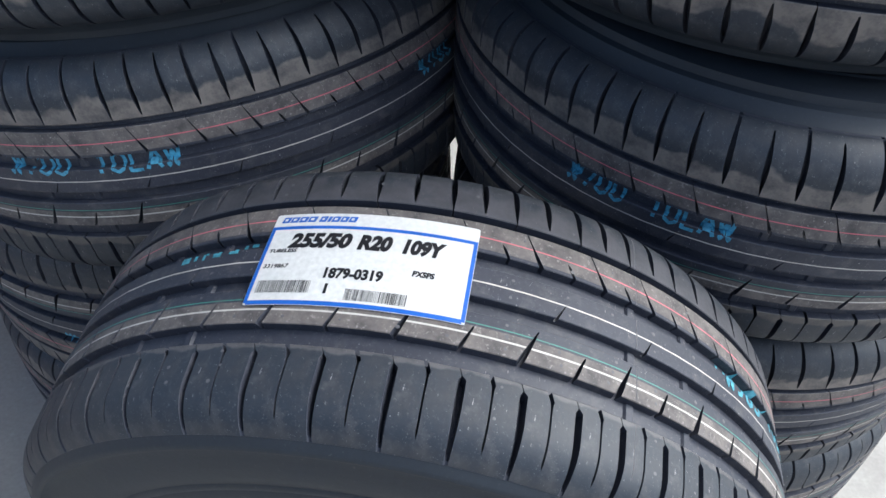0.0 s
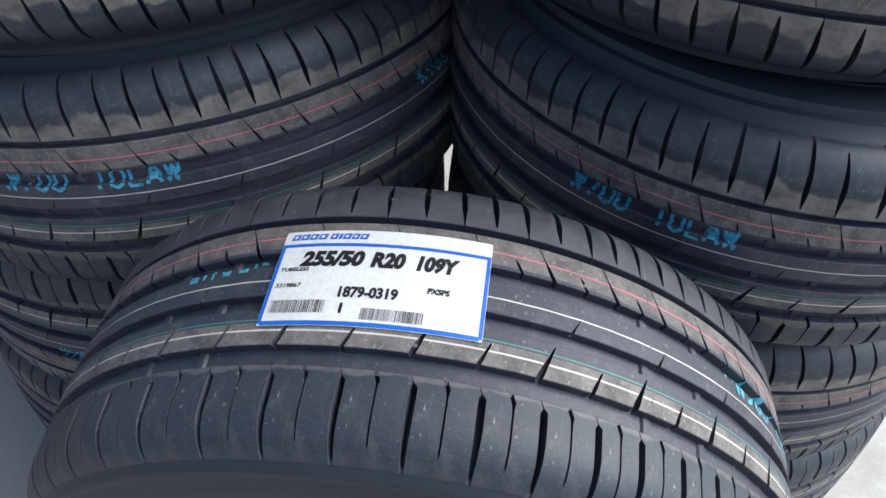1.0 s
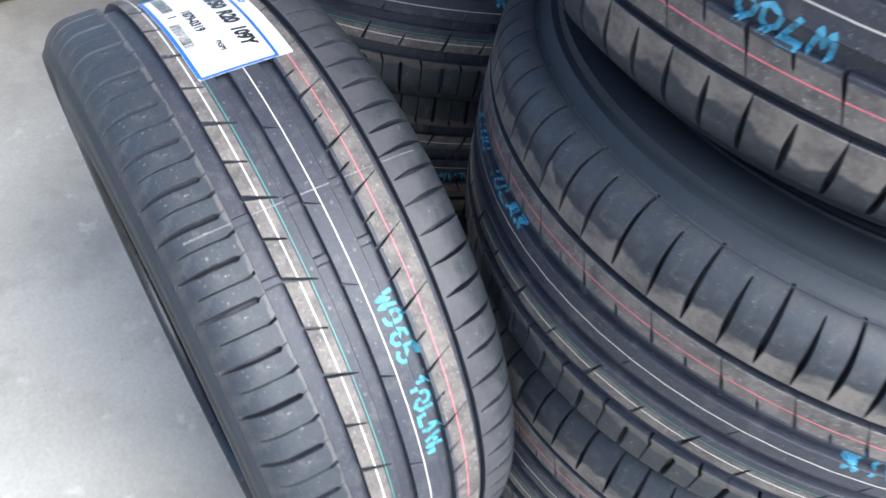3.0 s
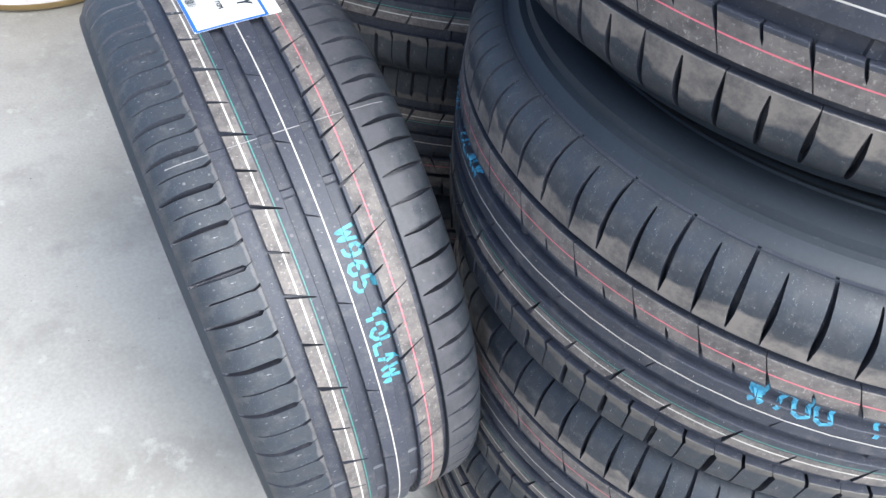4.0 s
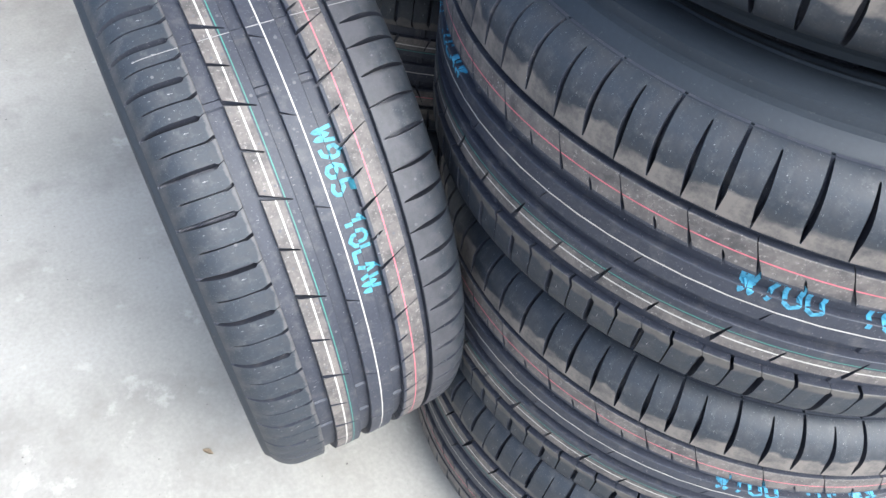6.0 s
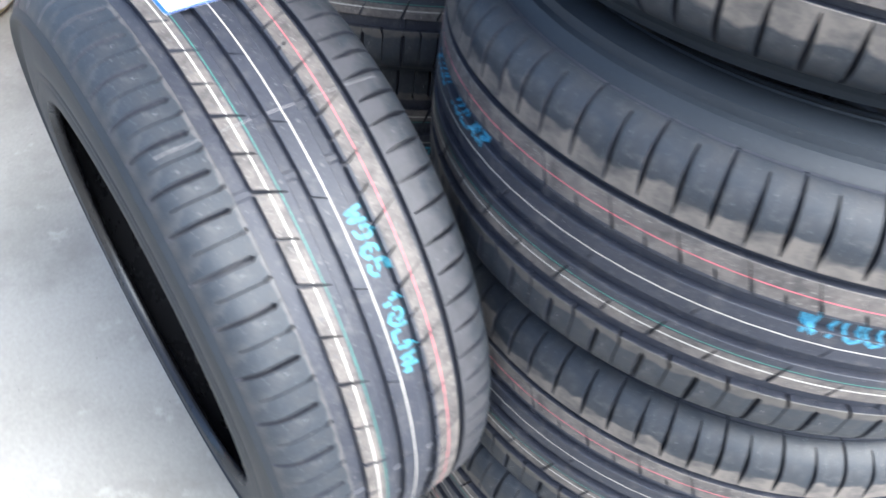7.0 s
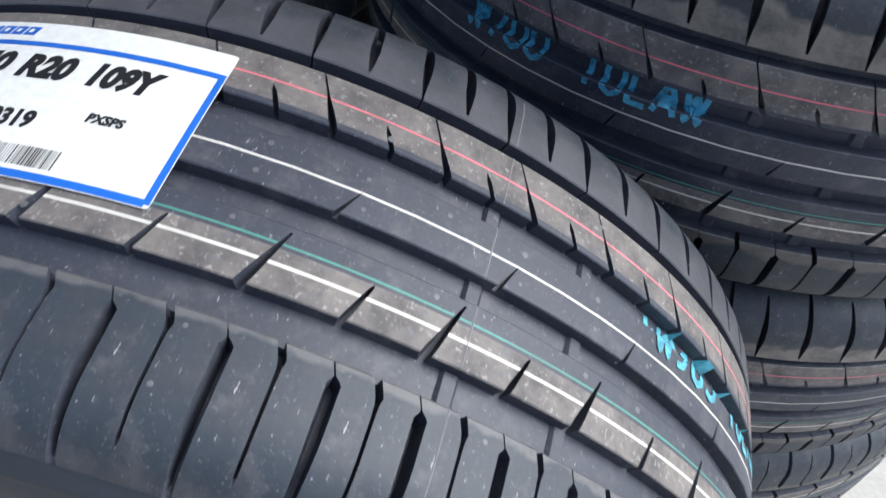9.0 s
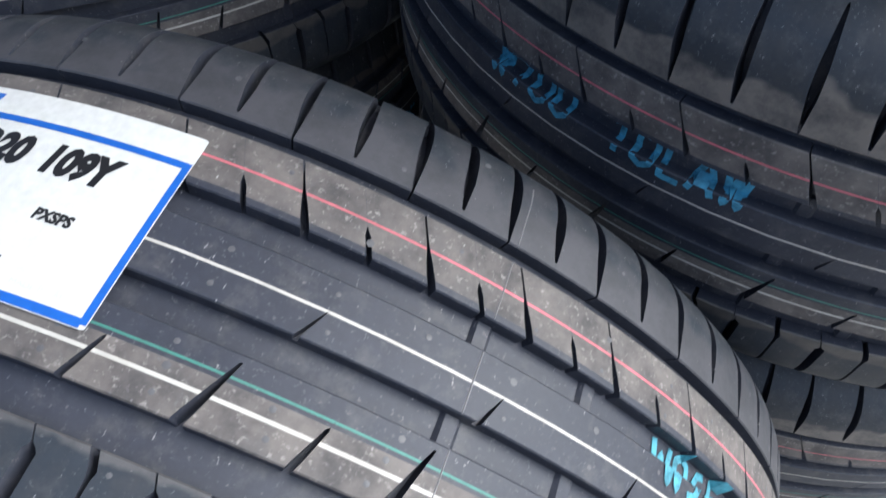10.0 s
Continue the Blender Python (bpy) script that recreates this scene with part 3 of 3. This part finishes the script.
LEFT = [
    (-0.445, 0.500, 0.1480, 0.0, 0.0, -10, False, None), (-0.420, 0.488, 0.3960, -0.07, 0.03, 0, True, (-100.0, 22.0)),
    (-0.397, 0.4815, 0.6415, -0.139, 0.052, 3, False, (-97.5, 27.8)), (-0.418, 0.488, 0.9150, -0.139, 0.052, 20, True, None),
]
pattern = build_tyre("black car tyre lying flat in a stack of tyres", 0.1335, 0.1520, tread_set(STACK_TICKS, STACK_SLITS, STACK_NEAR, STACK_FAR))
pattern["group"] = "stacked car tyres"
first = True
for rows_of in (RIGHT, LEFT):
    for x, y, z, lx, ly, spin, flipped, ink in rows_of:
        up = Vector((lx, ly, 1)).normalized()
        tilt = Vector((0, 0, 1)).rotation_difference(up).to_matrix().to_4x4()
        m = Matrix.Translation((x, y, z)) @ tilt @ Matrix.Rotation(radians(spin), 4, "Z") @ (pose(0, 0, 0, 180, 0, 0) if flipped else Matrix()) @ pose(0, 0, 0, 0, -90, 0)
        if first:
            pattern.matrix_basis = m
            tyre, first = pattern, False
        else:
            tyre = copy_thing(pattern, m)
        if ink:
            start, length = ink
            for again in (0, 72.6):
                if flipped:
                    a0 = 180 - (start - spin) - length - again
                else:
                    a0 = start - spin + 180 + again
                stamp(tyre, "W700", a0, length * 0.37, 0.0095, 0.0272, "blue stamped letter across rib and groove", STACK_STAMP)
                stamp(tyre, "10LAW", a0 + length * 0.52, length * 0.48, 0.0095, 0.0272, "blue stamped letter across rib and groove", STACK_STAMP)


# ---- wrapped tyres on the floor behind ----
def wrapped_tyre():
    root = tagged(new("wrapped_tyre"), "new tyre wrapped in gold foil with striped paper band", "tyre", "foil wrapped tyres")
    ring = [(-0.062, 0.20), (-0.070, 0.225), (-0.072, 0.255), (-0.066, 0.283), (-0.050, 0.302), (-0.030, 0.310), (0.0, 0.312), (0.030, 0.310), (0.050, 0.302), (0.066, 0.283), (0.072, 0.255), (0.070, 0.225), (0.062, 0.20), (0.045, 0.215), (0.0, 0.225), (-0.045, 0.215)]
    part("foil_wrap", revolve("foil_wrap", ring, [GOLD], steps=72), root, "crinkled gold foil")
    for x0, x1, m, text in ((-0.032, -0.004, WRAP_WHITE, "white paper band"), (-0.004, 0.006, WRAP_RED, "red stripe"), (0.006, 0.011, WRAP_WHITE, "white stripe"), (0.011, 0.016, WRAP_NAVY, "navy stripe"), (0.016, 0.022, WRAP_WHITE, "white stripe"), (0.022, 0.028, WRAP_RED, "red stripe")):
        part("paper_band", revolve("paper_band", [(x0, 0.3135), (x1, 0.3135), (x1, 0.3115), (x0, 0.3115)], [m], steps=72), root, text)
    return root


wrapped = wrapped_tyre()
first = True
for x, y, n in ((-1.15, 0.69, 4), (-1.70, 0.44, 3), (-1.78, -0.20, 3)):
    for k in range(n):
        m = Matrix.Translation((x + 0.012 * (k % 2), y - 0.01 * k, 0.072 + 0.1442 * k)) @ Matrix.Rotation(1.3 * k, 4, "Z") @ pose(0, 0, 0, 0, -90, 0)
        if first:
            wrapped.matrix_basis = m
            first = False
        else:
            copy_thing(wrapped, m)


# ---- litter on the floor ----
LEAF = mat("dry_leaf", (0.26, 0.20, 0.13), 0.7, tint=(0.15, 0.11, 0.07), scale=120, amount=0.8)
v, f = [], []
for i in range(9):
    t = i / 8
    w = 0.0065 * math.sin(math.pi * min(t * 0.92 + 0.06, 1)) ** 0.8
    for j in range(5):
        q = j / 2 - 1
        v.append((0.034 * (t - 0.5), w * q, 0.002 + 0.006 * abs(q) ** 1.6 * math.sin(math.pi * t) + 0.008 * t * t + 0.0006 * math.sin(9 * t + 3 * q)))
for i in range(8):
    for j in range(4):
        f.append((5 * i + j, 5 * i + j + 1, 5 * i + j + 6, 5 * i + j + 5))
leaf = new("dry_leaf", mesh_of("dry_leaf", v, f, [LEAF], sharp=80))
leaf.matrix_basis = pose(0.169, -0.163, -0.001, 0, 0, 35) @ Matrix.Scale(0.6, 4)
tagged(leaf, "small curled dry brown leaf lying on the concrete", "leaf")
grit = random.Random(12)
GRIT = mat("grit", (0.12, 0.11, 0.10), 0.8, tint=(0.3, 0.28, 0.25), scale=60, amount=0.8)
v, f = [], []
for k in range(160):
    x, y = grit.uniform(-1.4, 0.5), grit.uniform(-1.1, 0.6)
    s, turn = grit.choice((0.0008, 0.0010, 0.0012, 0.0018)), grit.uniform(0, 6.28)
    o = len(v)
    for c in range(5):
        a = turn + c * 1.2566
        v.append((x + s * math.cos(a) * grit.uniform(0.7, 1.4), y + s * math.sin(a), 0.0))
    v.append((x, y, s * 0.8))
    f += [(o + c, o + (c + 1) % 5, o + 5) for c in range(5)]
tagged(new("grit", mesh_of("grit", v, f, [GRIT], sharp=20)), "loose grit and crumbs scattered on the concrete", "grit", kind="stuff")
